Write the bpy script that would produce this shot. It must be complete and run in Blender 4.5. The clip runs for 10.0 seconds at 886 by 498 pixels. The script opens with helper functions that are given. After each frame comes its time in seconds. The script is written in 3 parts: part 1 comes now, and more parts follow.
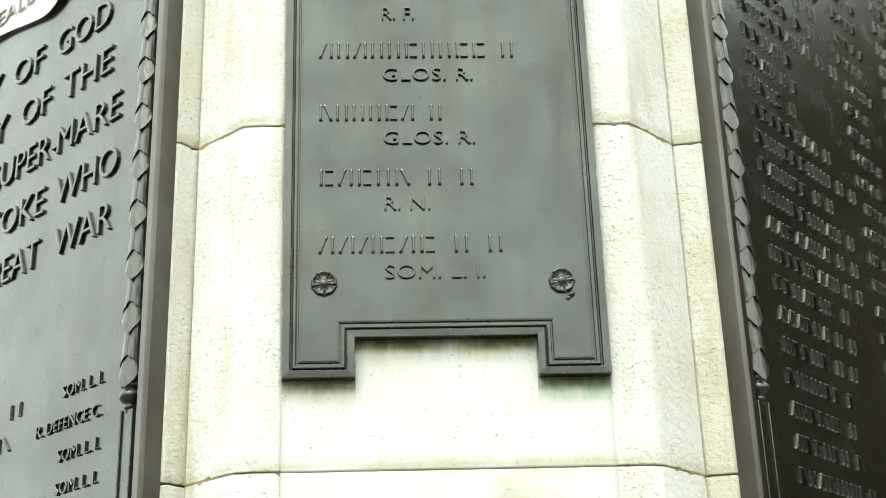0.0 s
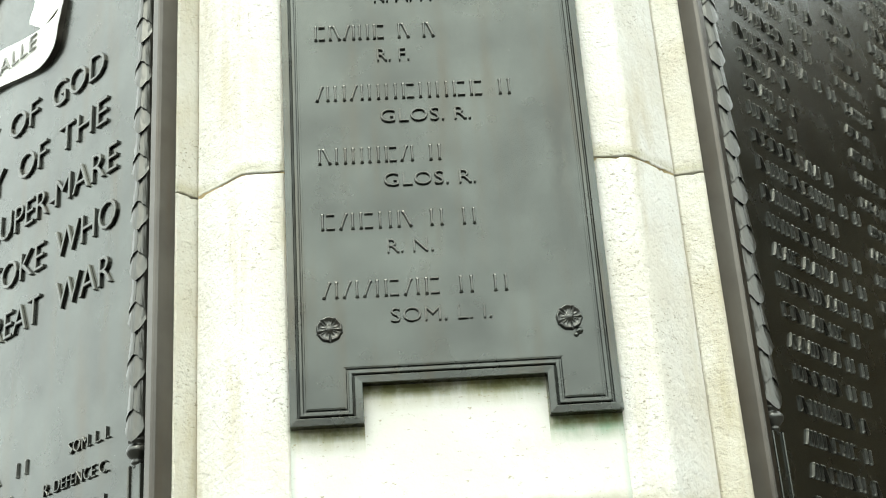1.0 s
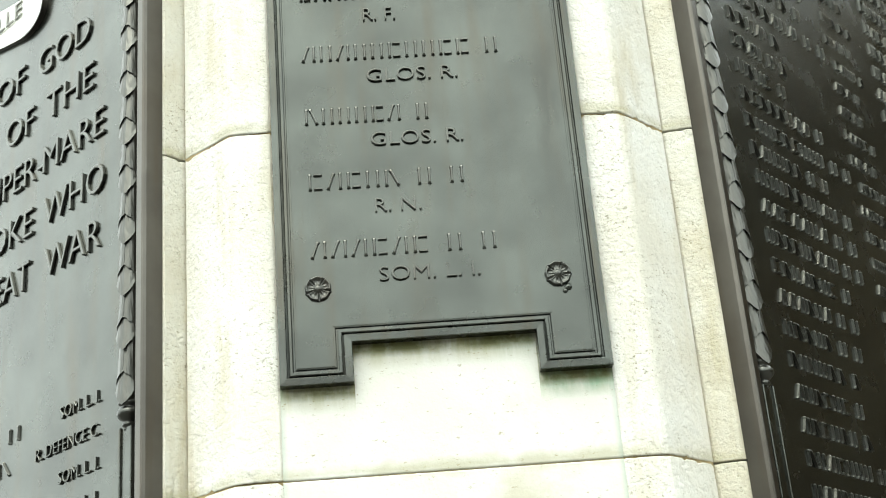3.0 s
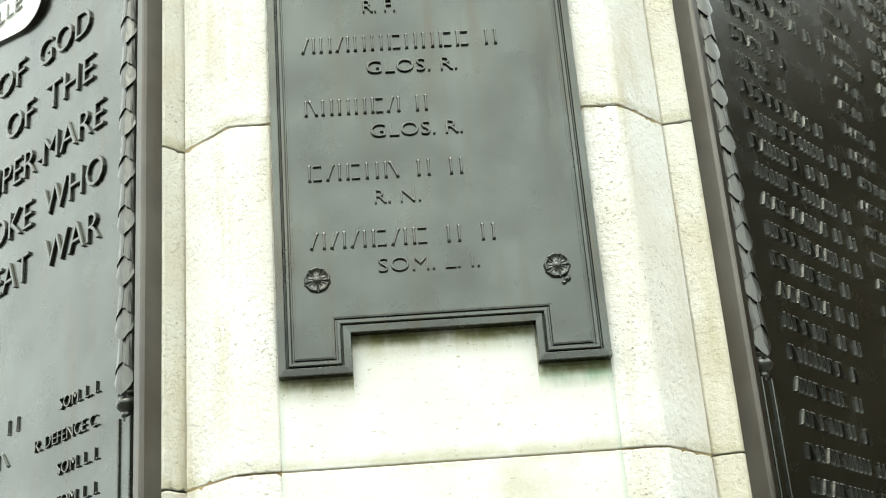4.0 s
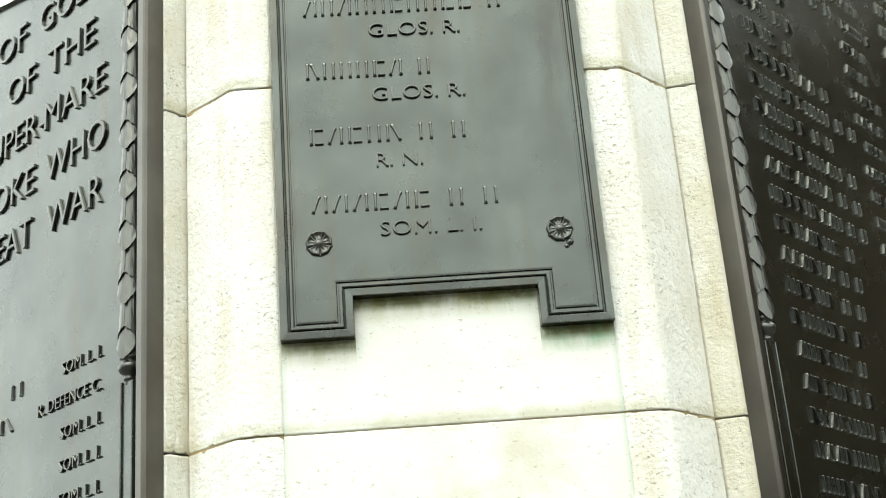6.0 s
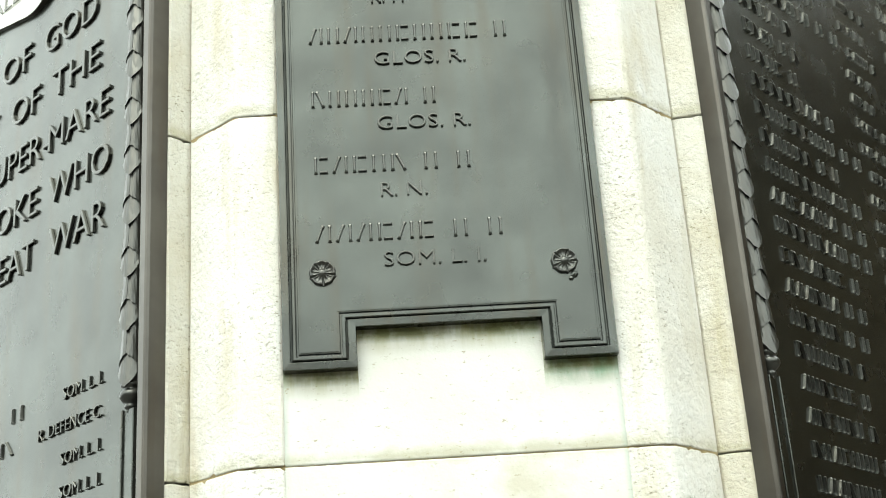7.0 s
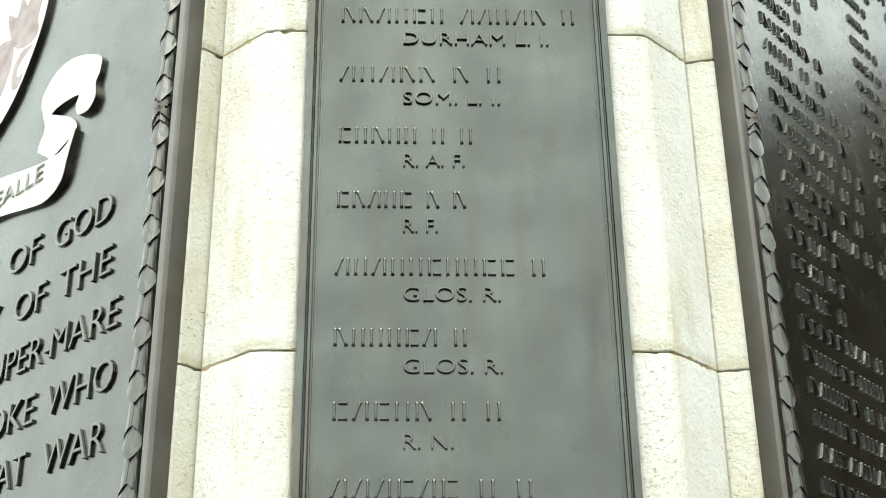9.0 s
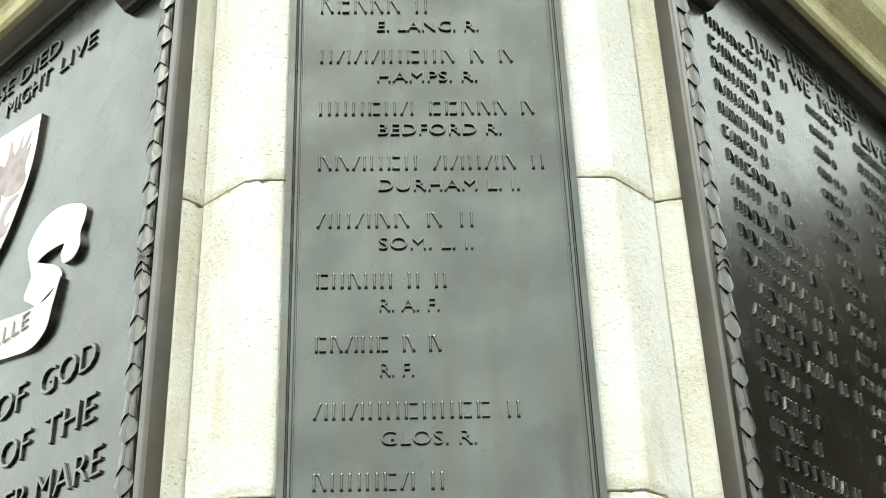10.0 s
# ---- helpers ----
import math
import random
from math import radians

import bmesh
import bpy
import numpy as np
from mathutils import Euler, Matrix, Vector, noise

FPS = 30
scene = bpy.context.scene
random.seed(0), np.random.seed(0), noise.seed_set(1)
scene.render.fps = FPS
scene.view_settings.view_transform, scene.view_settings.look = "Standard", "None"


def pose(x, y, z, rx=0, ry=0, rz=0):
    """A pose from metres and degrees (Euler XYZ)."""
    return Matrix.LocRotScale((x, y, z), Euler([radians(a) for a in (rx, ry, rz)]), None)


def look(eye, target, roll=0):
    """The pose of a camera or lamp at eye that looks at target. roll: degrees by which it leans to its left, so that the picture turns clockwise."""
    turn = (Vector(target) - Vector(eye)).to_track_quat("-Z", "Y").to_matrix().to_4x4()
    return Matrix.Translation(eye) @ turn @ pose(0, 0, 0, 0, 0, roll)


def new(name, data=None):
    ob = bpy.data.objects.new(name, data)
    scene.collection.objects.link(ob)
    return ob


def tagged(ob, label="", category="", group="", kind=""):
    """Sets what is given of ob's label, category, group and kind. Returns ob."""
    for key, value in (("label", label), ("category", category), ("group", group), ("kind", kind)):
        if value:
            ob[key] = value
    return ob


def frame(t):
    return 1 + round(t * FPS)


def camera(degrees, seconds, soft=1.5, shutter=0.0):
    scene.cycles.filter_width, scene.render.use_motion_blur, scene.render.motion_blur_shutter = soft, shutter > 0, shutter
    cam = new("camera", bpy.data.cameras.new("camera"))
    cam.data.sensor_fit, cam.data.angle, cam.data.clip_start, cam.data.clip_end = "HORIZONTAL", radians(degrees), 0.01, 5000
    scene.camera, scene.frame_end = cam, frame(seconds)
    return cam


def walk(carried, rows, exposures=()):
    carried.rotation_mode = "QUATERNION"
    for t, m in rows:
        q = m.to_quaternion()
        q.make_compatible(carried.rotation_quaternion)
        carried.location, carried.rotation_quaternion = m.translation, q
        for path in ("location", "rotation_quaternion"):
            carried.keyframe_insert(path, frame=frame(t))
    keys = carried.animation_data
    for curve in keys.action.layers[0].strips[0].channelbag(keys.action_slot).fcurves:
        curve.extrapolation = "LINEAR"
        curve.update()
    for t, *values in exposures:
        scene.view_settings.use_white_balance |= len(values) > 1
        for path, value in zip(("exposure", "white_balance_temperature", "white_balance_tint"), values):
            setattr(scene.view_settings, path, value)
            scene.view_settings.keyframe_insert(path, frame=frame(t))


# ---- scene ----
PATH = [
    (0, look((-0.0983, -1.9002, 1.7676), (-0.0035, -0.0513, 2.5243), -1.81)),
    (0.5, look((-0.0788, -1.8982, 1.7731), (0.0314, -0.0539, 2.5388), -2.86)),
    (1, look((-0.1029, -1.8881, 1.7905), (-0.0070, -0.0558, 2.5865), -4.04)),
    (1.5, look((-0.1080, -1.8844, 1.7746), (-0.0125, -0.0449, 2.5537), -4.34)),
    (2, look((-0.0958, -1.8712, 1.7706), (0.0113, -0.0275, 2.5384), -4.49)),
    (2.5, look((-0.0910, -1.8749, 1.7680), (0.0069, -0.0306, 2.5355), -4.89)),
    (4, look((-0.0892, -1.8715, 1.7531), (0.0074, -0.0264, 2.5186), -4.67)),
    (4.5, look((-0.0867, -1.8687, 1.7504), (0.0059, -0.0177, 2.5021), -4.84)),
    (5, look((-0.0862, -1.8647, 1.7449), (0.0035, -0.0122, 2.4934), -4.77)),
    (5.5, look((-0.0817, -1.8573, 1.7400), (0.0065, 0.0023, 2.4708), -4.74)),
    (7, look((-0.0842, -1.8658, 1.7774), (-0.0015, -0.0095, 2.5172), -3.93)),
    (7.5, look((-0.0831, -1.8643, 1.8422), (0.0276, -0.0318, 2.6356), -3.23)),
    (8, look((-0.0760, -1.8686, 1.8825), (0.0325, -0.0536, 2.7157), -3.80)),
    (8.5, look((-0.0865, -1.8169, 1.9619), (0.0091, 0.0150, 2.7586), -1.38)),
    (9, look((-0.1086, -1.8131, 2.0248), (-0.0293, -0.0179, 2.9029), -0.75)),
    (9.5, look((-0.1021, -1.8469, 2.0500), (-0.0241, -0.0981, 3.0172), -0.93)),
    (10, look((-0.0782, -1.8737, 2.0413), (0.0064, -0.1570, 3.0639), -2.11)),
]
cam = camera(35.25, 10.0, soft=1.0)
walk(cam, PATH, exposures=[(0.0, 1.86, 6640, -2.5), (10.0, 1.86, 6640, -2.5)])
cam.data.dof.use_dof = True
cam.data.dof.focus_distance = 2.15
cam.data.dof.aperture_fstop = 8.0

# world, sun
world = bpy.data.worlds.new("sky")
scene.world = world
world.use_nodes = True
wn = world.node_tree
sky = wn.nodes.new("ShaderNodeTexSky")
sky.sky_type = "NISHITA"
sky.sun_disc = False
sky.sun_elevation = radians(62)
sky.sun_rotation = radians(205)
sky.air_density = 1.0
sky.dust_density = 6.0
sky.ozone_density = 0.6
cloud = wn.nodes.new("ShaderNodeHueSaturation")     # thin cloud: a paler sky
cloud.inputs["Saturation"].default_value = 0.25
wn.links.new(sky.outputs[0], cloud.inputs["Color"])
veil = wn.nodes.new("ShaderNodeMix")                # an even overcast over most of it
veil.data_type = "RGBA"
veil.inputs[0].default_value = 0.75
veil.inputs[7].default_value = (6.85, 7.05, 7.35, 1)
wn.links.new(cloud.outputs[0], veil.inputs[6])
wn.links.new(veil.outputs[2], wn.nodes["Background"].inputs[0])
wn.nodes["Background"].inputs[1].default_value = 0.15

sun = new("sun", bpy.data.lights.new("sun", "SUN"))
sun.data.energy = 0.5
sun.data.angle = radians(40)
sun.data.color = (1.0, 0.97, 0.91)
sun.matrix_world = look((-0.68, -1.45, 3.0), (0, 0, 0))


# ---- materials ----
class Mat:
    """A node material with a few short helpers."""

    def __init__(self, name):
        self.m = bpy.data.materials.new(name)
        self.m.use_nodes = True
        self.t = self.m.node_tree
        self.b = self.t.nodes["Principled BSDF"]
        self.co = self.t.nodes.new("ShaderNodeTexCoord").outputs["Object"]

    def node(self, kind, **values):
        n = self.t.nodes.new(kind)
        for key, value in values.items():
            n.inputs[key.replace("_", " ")].default_value = value
        return n

    def link(self, a, b):
        self.t.links.new(a, b)

    def stretched(self, x, y, z):
        n = self.node("ShaderNodeMapping")
        n.inputs["Scale"].default_value = (x, y, z)
        self.link(self.co, n.inputs["Vector"])
        return n.outputs[0]

    def noise(self, scale, detail=4.0, rough=0.55, at=None):
        n = self.node("ShaderNodeTexNoise", Scale=scale, Detail=detail, Roughness=rough)
        self.link(at or self.co, n.inputs["Vector"])
        return n.outputs["Fac"]

    def ramp(self, fac, *stops):
        n = self.node("ShaderNodeValToRGB")
        e = n.color_ramp.elements
        while len(e) < len(stops):
            e.new(0.5)
        for el, (p, c) in zip(e, stops):
            el.position = p
            el.color = (*c, 1) if isinstance(c, tuple) else (c, c, c, 1)
        self.link(fac, n.inputs[0])
        return n.outputs[0]

    def mix(self, fac, a, b, how="MIX"):
        n = self.t.nodes.new("ShaderNodeMix")
        n.data_type, n.blend_type = "RGBA", how
        for value, slot in ((fac, 0), (a, 6), (b, 7)):
            if isinstance(value, (int, float)):
                n.inputs[slot].default_value = value
            elif isinstance(value, tuple):
                n.inputs[slot].default_value = (*value, 1)
            else:
                self.link(value, n.inputs[slot])
        return n.outputs[2]

    def math(self, op, a, b=0.0):
        n = self.t.nodes.new("ShaderNodeMath")
        n.operation, n.use_clamp = op, False
        for value, slot in ((a, 0), (b, 1)):
            if isinstance(value, (int, float)):
                n.inputs[slot].default_value = value
            else:
                self.link(value, n.inputs[slot])
        return n.outputs[0]

    def bump(self, *layers):
        """Layers of (height, strength, distance)."""
        last = None
        for height, strength, distance in layers:
            n = self.node("ShaderNodeBump", Strength=strength, Distance=distance)
            self.link(height, n.inputs["Height"])
            if last:
                self.link(last, n.inputs["Normal"])
            last = n.outputs[0]
        self.link(last, self.b.inputs["Normal"])

    def set(self, colour=None, rough=None, metal=0.0, specular=None):
        for value, slot in ((colour, "Base Color"), (rough, "Roughness")):
            if value is None:
                continue
            if isinstance(value, tuple):
                self.b.inputs[slot].default_value = (*value, 1)
            elif isinstance(value, (int, float)):
                self.b.inputs[slot].default_value = value
            else:
                self.link(value, self.b.inputs[slot])
        self.b.inputs["Metallic"].default_value = metal
        if specular is not None:
            self.b.inputs["Specular IOR Level"].default_value = specular
        return self.m


def bronze(name, dark, light, brown, low=0.22, metal=0.9, stain=False):
    k = Mat(name)
    cloud = k.noise(7, 5)
    streak = k.noise(5, 4, 0.6, k.stretched(6, 6, 0.6))
    grain = k.noise(420, 3)
    c = k.mix(k.ramp(cloud, (0.36, 0.0), (0.66, 1.0)), dark, light)
    c = k.mix(k.ramp(streak, (0.50, 0.0), (0.74, 0.55)), c, brown)
    if stain:      # a run of water down one side, with a ragged edge
        sep = k.t.nodes.new("ShaderNodeSeparateXYZ")
        k.link(k.co, sep.inputs[0])
        rag = k.math("MULTIPLY", k.math("SUBTRACT", k.noise(16, 6, 0.65, k.stretched(2.5, 1, 0.8)), 0.5), 0.11)
        across = k.math("SUBTRACT", 0.023, k.math("ABSOLUTE", k.math("SUBTRACT", k.math("ADD", sep.outputs[0], rag), 0.186)))
        under = k.math("SUBTRACT", 2.885, k.math("ADD", sep.outputs[2], rag))
        over = k.math("SUBTRACT", sep.outputs[2], 2.56)
        mask = k.math("MINIMUM", k.math("MINIMUM", k.math("MULTIPLY", across, 45), k.math("MULTIPLY", under, 14)), k.math("MULTIPLY", over, 5))
        c = k.mix(k.ramp(mask, (0.0, 0.0), (1.0, 0.6)), c, (0.036, 0.038, 0.034))
    k.bump((k.noise(30, 1.5), 0.10, 0.004), (grain, 0.16, 0.0006))
    r = k.ramp(k.noise(15, 5), (0.3, low), (0.7, low + 0.1))
    k.b.inputs["Coat Weight"].default_value = 0.35      # waxed
    k.b.inputs["Coat Roughness"].default_value = 0.16
    return k.set(c, r, metal, 0.5)


def joint_stain(k, c):
    """Olive and brown weathering that follows the bed joints."""
    sep = k.t.nodes.new("ShaderNodeSeparateXYZ")
    k.link(k.co, sep.inputs[0])
    off = k.math("SUBTRACT", k.math("MODULO", k.math("ADD", k.math("SUBTRACT", sep.outputs[2], 2.221), 5.6775), 0.5414), 0.2707)
    rag = k.math("MULTIPLY", k.noise(14, 6, 0.65), 0.05)
    near = k.math("SUBTRACT", k.math("SUBTRACT", rag, 0.012), k.math("ABSOLUTE", off))
    return k.mix(k.ramp(k.math("MULTIPLY", near, 70), (0.0, 0.0), (1.0, 0.5)), c, (0.30, 0.27, 0.14))


def stone(name, pale, tan, algae, pits=1.0):
    k = Mat(name)
    cloud = k.noise(5, 7, 0.65)
    streak = k.noise(3.2, 6, 0.65, k.stretched(5, 5, 0.8))
    c = k.mix(k.ramp(cloud, (0.42, 0.0), (0.64, 1.0)), pale, tan)
    c = k.mix(k.ramp(streak, (0.53, 0.0), (0.74, 0.7)), c, algae)
    c = joint_stain(k, c)
    c = k.mix(k.ramp(k.noise(45, 6, 0.7), (0.50, 0.0), (0.72, 0.5)), c, tan)
    where = k.ramp(k.noise(6, 5, 0.6), (0.38, 0.0), (0.58, 1.0))
    pit = k.noise(130, 6, 0.75, k.stretched(1, 1, 1.8))
    hole = k.math("MULTIPLY", k.ramp(pit, (0.37, 1.0), (0.43, 0.0)), where)
    c = k.mix(k.math("MULTIPLY", hole, 0.8), c, (0.17, 0.15, 0.09))
    peck = k.noise(105, 4, 0.6)
    k.bump((hole, -0.8 * pits, 0.006),
           (k.ramp(peck, (0.38, 0.0), (0.56, 1.0)), 0.26 * pits, 0.005),
           (k.noise(190, 5, 0.65), 0.55 * pits, 0.002),
           (k.noise(14, 4), 0.35, 0.014))
    return k.set(c, 0.88, 0.0, 0.25)


BRONZE = bronze("dark_bronze", (0.047, 0.050, 0.044), (0.077, 0.083, 0.073), (0.064, 0.050, 0.030), 0.20, 0.93)
# browner than the panels: the warm stone's reflection in the edges, put into the colour
FRAME_BRONZE = bronze("frame_bronze", (0.056, 0.050, 0.042), (0.084, 0.077, 0.065), (0.064, 0.049, 0.032), 0.28, 0.88)
LETTER = bronze("letter_bronze", (0.064, 0.065, 0.057), (0.090, 0.091, 0.081), (0.064, 0.053, 0.038), 0.25, 0.92)
RELIEF = bronze("relief_bronze", (0.044, 0.045, 0.040), (0.080, 0.081, 0.073), (0.062, 0.052, 0.040), 0.32, 0.84)
STAINED_BRONZE = bronze("water_stained_bronze", (0.047, 0.050, 0.044), (0.077, 0.083, 0.073), (0.056, 0.048, 0.034), 0.20, 0.93, True)
STONE = stone("limestone", (0.63, 0.622, 0.583), (0.58, 0.555, 0.488), (0.43, 0.375, 0.25))
SIDE_STONE = stone("limestone_weathered", (0.56, 0.545, 0.48), (0.48, 0.445, 0.35), (0.37, 0.32, 0.19), 1.2)
CORNICE = stone("limestone_mossy", (0.52, 0.48, 0.29), (0.41, 0.37, 0.19), (0.26, 0.25, 0.10))


def stained_stone():
    """The sunk panel: the same stone, with copper run-off and dirt under the plaque's lower edge."""
    k = Mat("limestone_stained")
    cloud = k.noise(6, 6, 0.6)
    c = k.mix(k.ramp(cloud, (0.40, 0.0), (0.72, 1.0)), (0.60, 0.596, 0.56), (0.56, 0.55, 0.49))
    sep = k.t.nodes.new("ShaderNodeSeparateXYZ")
    k.link(k.co, sep.inputs[0])
    x, z = sep.outputs[0], sep.outputs[2]
    run = k.noise(9, 5, 0.65, k.stretched(4, 1, 0.7))
    blot = k.noise(22, 5, 0.6)
    inner = k.math("LESS_THAN", k.math("ABSOLUTE", x), 0.131)
    edge = k.math("ADD", 2.350, k.math("MULTIPLY", inner, 0.0594))
    below = k.math("SUBTRACT", edge, z)
    near = k.math("SUBTRACT", 1.0, k.math("DIVIDE", below, 0.038))
    wet = k.math("MULTIPLY", k.ramp(near, (0.0, 0.0), (1.0, 1.0)), k.ramp(run, (0.36, 0.1), (0.62, 0.95)))
    close = k.ramp(k.math("SUBTRACT", 1.0, k.math("DIVIDE", below, 0.019)), (0.0, 0.0), (0.6, 0.95))
    c = joint_stain(k, c)
    c = k.mix(k.ramp(k.noise(4, 6, 0.65), (0.56, 0.0), (0.70, 0.6)), c, (0.41, 0.37, 0.26))
    c = k.mix(wet, c, (0.30, 0.29, 0.11))
    right = k.ramp(k.math("DIVIDE", k.math("SUBTRACT", x, 0.06), 0.1), (0.0, 0.0), (1.0, 1.0))
    verdigris = k.math("MULTIPLY", k.math("MULTIPLY", wet, right), k.ramp(blot, (0.35, 0.2), (0.6, 1.0)))
    c = k.mix(verdigris, c, (0.15, 0.38, 0.27))
    c = k.mix(k.math("MULTIPLY", close, k.ramp(blot, (0.35, 0.3), (0.6, 1.0))), c, (0.12, 0.12, 0.05))
    rim = k.ramp(k.math("DIVIDE", k.math("SUBTRACT", k.math("ABSOLUTE", x), 0.2275), 0.008), (0.0, 0.0), (1.0, 0.5))
    c = k.mix(k.math("MULTIPLY", rim, k.ramp(run, (0.3, 0.2), (0.6, 1.0))), c, (0.27, 0.34, 0.28))
    speck = k.noise(80, 5, 0.7, k.stretched(1, 1, 2.2))
    c = k.mix(k.ramp(speck, (0.31, 0.8), (0.38, 0.0)), c, (0.27, 0.23, 0.14))
    k.bump((k.noise(45, 5, 0.6), 0.25, 0.004), (k.noise(240, 4), 0.25, 0.0015))
    return k.set(c, 0.86, 0.0, 0.25)


SUNK = stained_stone()
mk = Mat("mortar")
MORTAR = mk.set(mk.mix(mk.ramp(mk.noise(30, 4), (0.35, 0.0), (0.65, 1.0)), (0.17, 0.125, 0.055), (0.34, 0.27, 0.14)), 0.95)
mk = Mat("white_enamel")
mk.bump((mk.noise(60, 3), 0.05, 0.002))
WHITE = mk.set(mk.mix(mk.ramp(mk.noise(14, 5), (0.4, 0.0), (0.75, 0.5)), (0.82, 0.82, 0.78), (0.70, 0.70, 0.64)), 0.42)
mk = Mat("faded_red_paint")
RED = mk.set(mk.mix(mk.ramp(mk.noise(30, 5), (0.35, 0.0), (0.65, 1.0)), (0.20, 0.150, 0.145), (0.31, 0.255, 0.245)), 0.55)
mk = Mat("grey_paint")
GREY = mk.set((0.22, 0.22, 0.20), 0.55)
mk = Mat("paving")
mk.bump((mk.noise(40, 5), 0.4, 0.01))
PAVING = mk.set(mk.mix(mk.ramp(mk.noise(2, 6), (0.35, 0.0), (0.65, 1.0)), (0.060, 0.058, 0.052), (0.115, 0.110, 0.098)), 0.85)
mk = Mat("foliage")
FOLIAGE = mk.set(mk.mix(mk.ramp(mk.noise(3, 6), (0.35, 0.0), (0.65, 1.0)), (0.022, 0.015, 0.003), (0.062, 0.042, 0.009)), 0.8)


# ---- builders ----
def link_mesh(name, bm, material, parent=None, label="", smooth=False):
    me = bpy.data.meshes.new(name)
    bm.to_mesh(me)
    bm.free()
    me.materials.append(material)
    if smooth:
        for p in me.polygons:
            p.use_smooth = True
    ob = new(name, me)
    ob.parent = parent
    return tagged(ob, label)


def part(name, bm, material, parent, label="", smooth=False):
    bmesh.ops.recalc_face_normals(bm, faces=bm.faces)
    return link_mesh(name, bm, material, parent, label, smooth)


def offset_line(line, d):
    """An open line in the plan, moved d to its right-hand side (into the stone)."""
    out = []
    for i, p in enumerate(line):
        a = Vector(line[max(i - 1, 0)])
        b = Vector(line[min(i + 1, len(line) - 1)])
        t = (b - a).normalized()
        out.append((p[0] + -t.y * d, p[1] + t.x * d))
    return out


def rings(bm, polys):
    """Skins a stack of closed rings of equal length, capped at both ends."""
    rows = [[bm.verts.new(v) for v in ring] for ring in polys]
    n = len(rows[0])
    for a, b in zip(rows, rows[1:]):
        for i in range(n):
            bm.faces.new((a[i], a[(i + 1) % n], b[(i + 1) % n], b[i]))
    bm.faces.new(rows[0][::-1])
    bm.faces.new(rows[-1])


def resample(line, step=0.006):
    out = []
    for a, b in zip(line, line[1:]):
        n = max(1, int((Vector(b) - Vector(a)).length / step))
        out += [(a[0] + (b[0] - a[0]) * i / n, a[1] + (b[1] - a[1]) * i / n) for i in range(n)]
    return out + [line[-1]]


def block(line, back, z0, z1, worn=0.0035, chips=0.0):
    """A dressed block: a visible line in the plan, closed by the points at its back, with worn, chipped arrises."""
    if chips:
        line = resample(line)
    bm = bmesh.new()
    stack = []
    levels = [(z0, 1.0, 0.0), (z0 + worn * 0.5, 0.25, 0.6), (z0 + worn * 1.4, 0.0, 0.3)]
    levels += [(z0 + (z1 - z0) * k / 14, 0.0, 0.12) for k in range(1, 14)] if chips else []
    levels += [(z1 - worn * 1.4, 0.0, 0.3), (z1 - worn * 0.5, 0.25, 0.6), (z1, 1.0, 0.0)]
    for k, (z, d, loose) in enumerate(levels):
        ring = []
        end = 1.0 if k < 3 else (-1.0 if k >= len(levels) - 3 else 0.0)
        moved = offset_line(line, worn)
        for p, q in zip(line, moved):
            chip = 0.0
            if chips:
                chip = max(0.0, noise.noise((p[0] * 90, p[1] * 90, z0 * 9 + end * 3)) * 3.0 - 0.5) * (1.0 if end else 0.0)
            f = d + chip * chips * (1.0 if d else 0.5)
            ring.append((p[0] + (q[0] - p[0]) * f, p[1] + (q[1] - p[1]) * f, z + end * chip * chips * worn * 0.9))
        stack.append(ring + [(x, y, z) for x, y in back])
    rings(bm, stack)
    return bm


def box(bm, x0, x1, y0, y1, z0, z1, cut=0.0):
    """A box with its front arrises (towards -y) chamfered by cut."""
    def ring(y, c):
        return [(x0 + c, y, z0 + c), (x1 - c, y, z0 + c), (x1 - c, y, z1 - c), (x0 + c, y, z1 - c)]
    rings(bm, [ring(y1, 0), ring(y0 + cut, 0), ring(y0, cut)] if cut else [ring(y1, 0), ring(y0, 0)])


def prism(bm, outline, z0, z1):
    rings(bm, [[(x, y, z) for x, y in outline] for z in (z0, z1)])


def slab(bm, outline, y0, y1, cut=0.0015):
    """A plate cut to an outline in x and z, its front at y0."""
    n = len(outline)
    inner = []
    for i, p in enumerate(outline):
        a, b = Vector(outline[i - 1]), Vector(outline[(i + 1) % n])
        t = (b - a).normalized()
        q = Vector((-t.y, t.x))
        inner.append((p[0] + q.x * cut, p[1] + q.y * cut))
    rings(bm, [[(x, y1, z) for x, z in outline], [(x, y0 + cut, z) for x, z in outline], [(x, y0, z) for x, z in inner]])


def curve_through(points, steps=6, closed=False):
    """A smooth line through a few points."""
    out = []
    n = len(points)
    for i in range(n if closed else n - 1):
        p = [Vector(points[j % n] if closed else points[min(max(j, 0), n - 1)]) for j in (i - 1, i, i + 1, i + 2)]
        for k in range(steps):
            t = k / steps
            out.append(tuple(0.5 * (2 * p[1] + (p[2] - p[0]) * t + (2 * p[0] - 5 * p[1] + 4 * p[2] - p[3]) * t * t
                                    + (3 * p[1] - p[0] - 3 * p[2] + p[3]) * t ** 3)))
    if not closed:
        out.append(tuple(points[-1]))
    return out


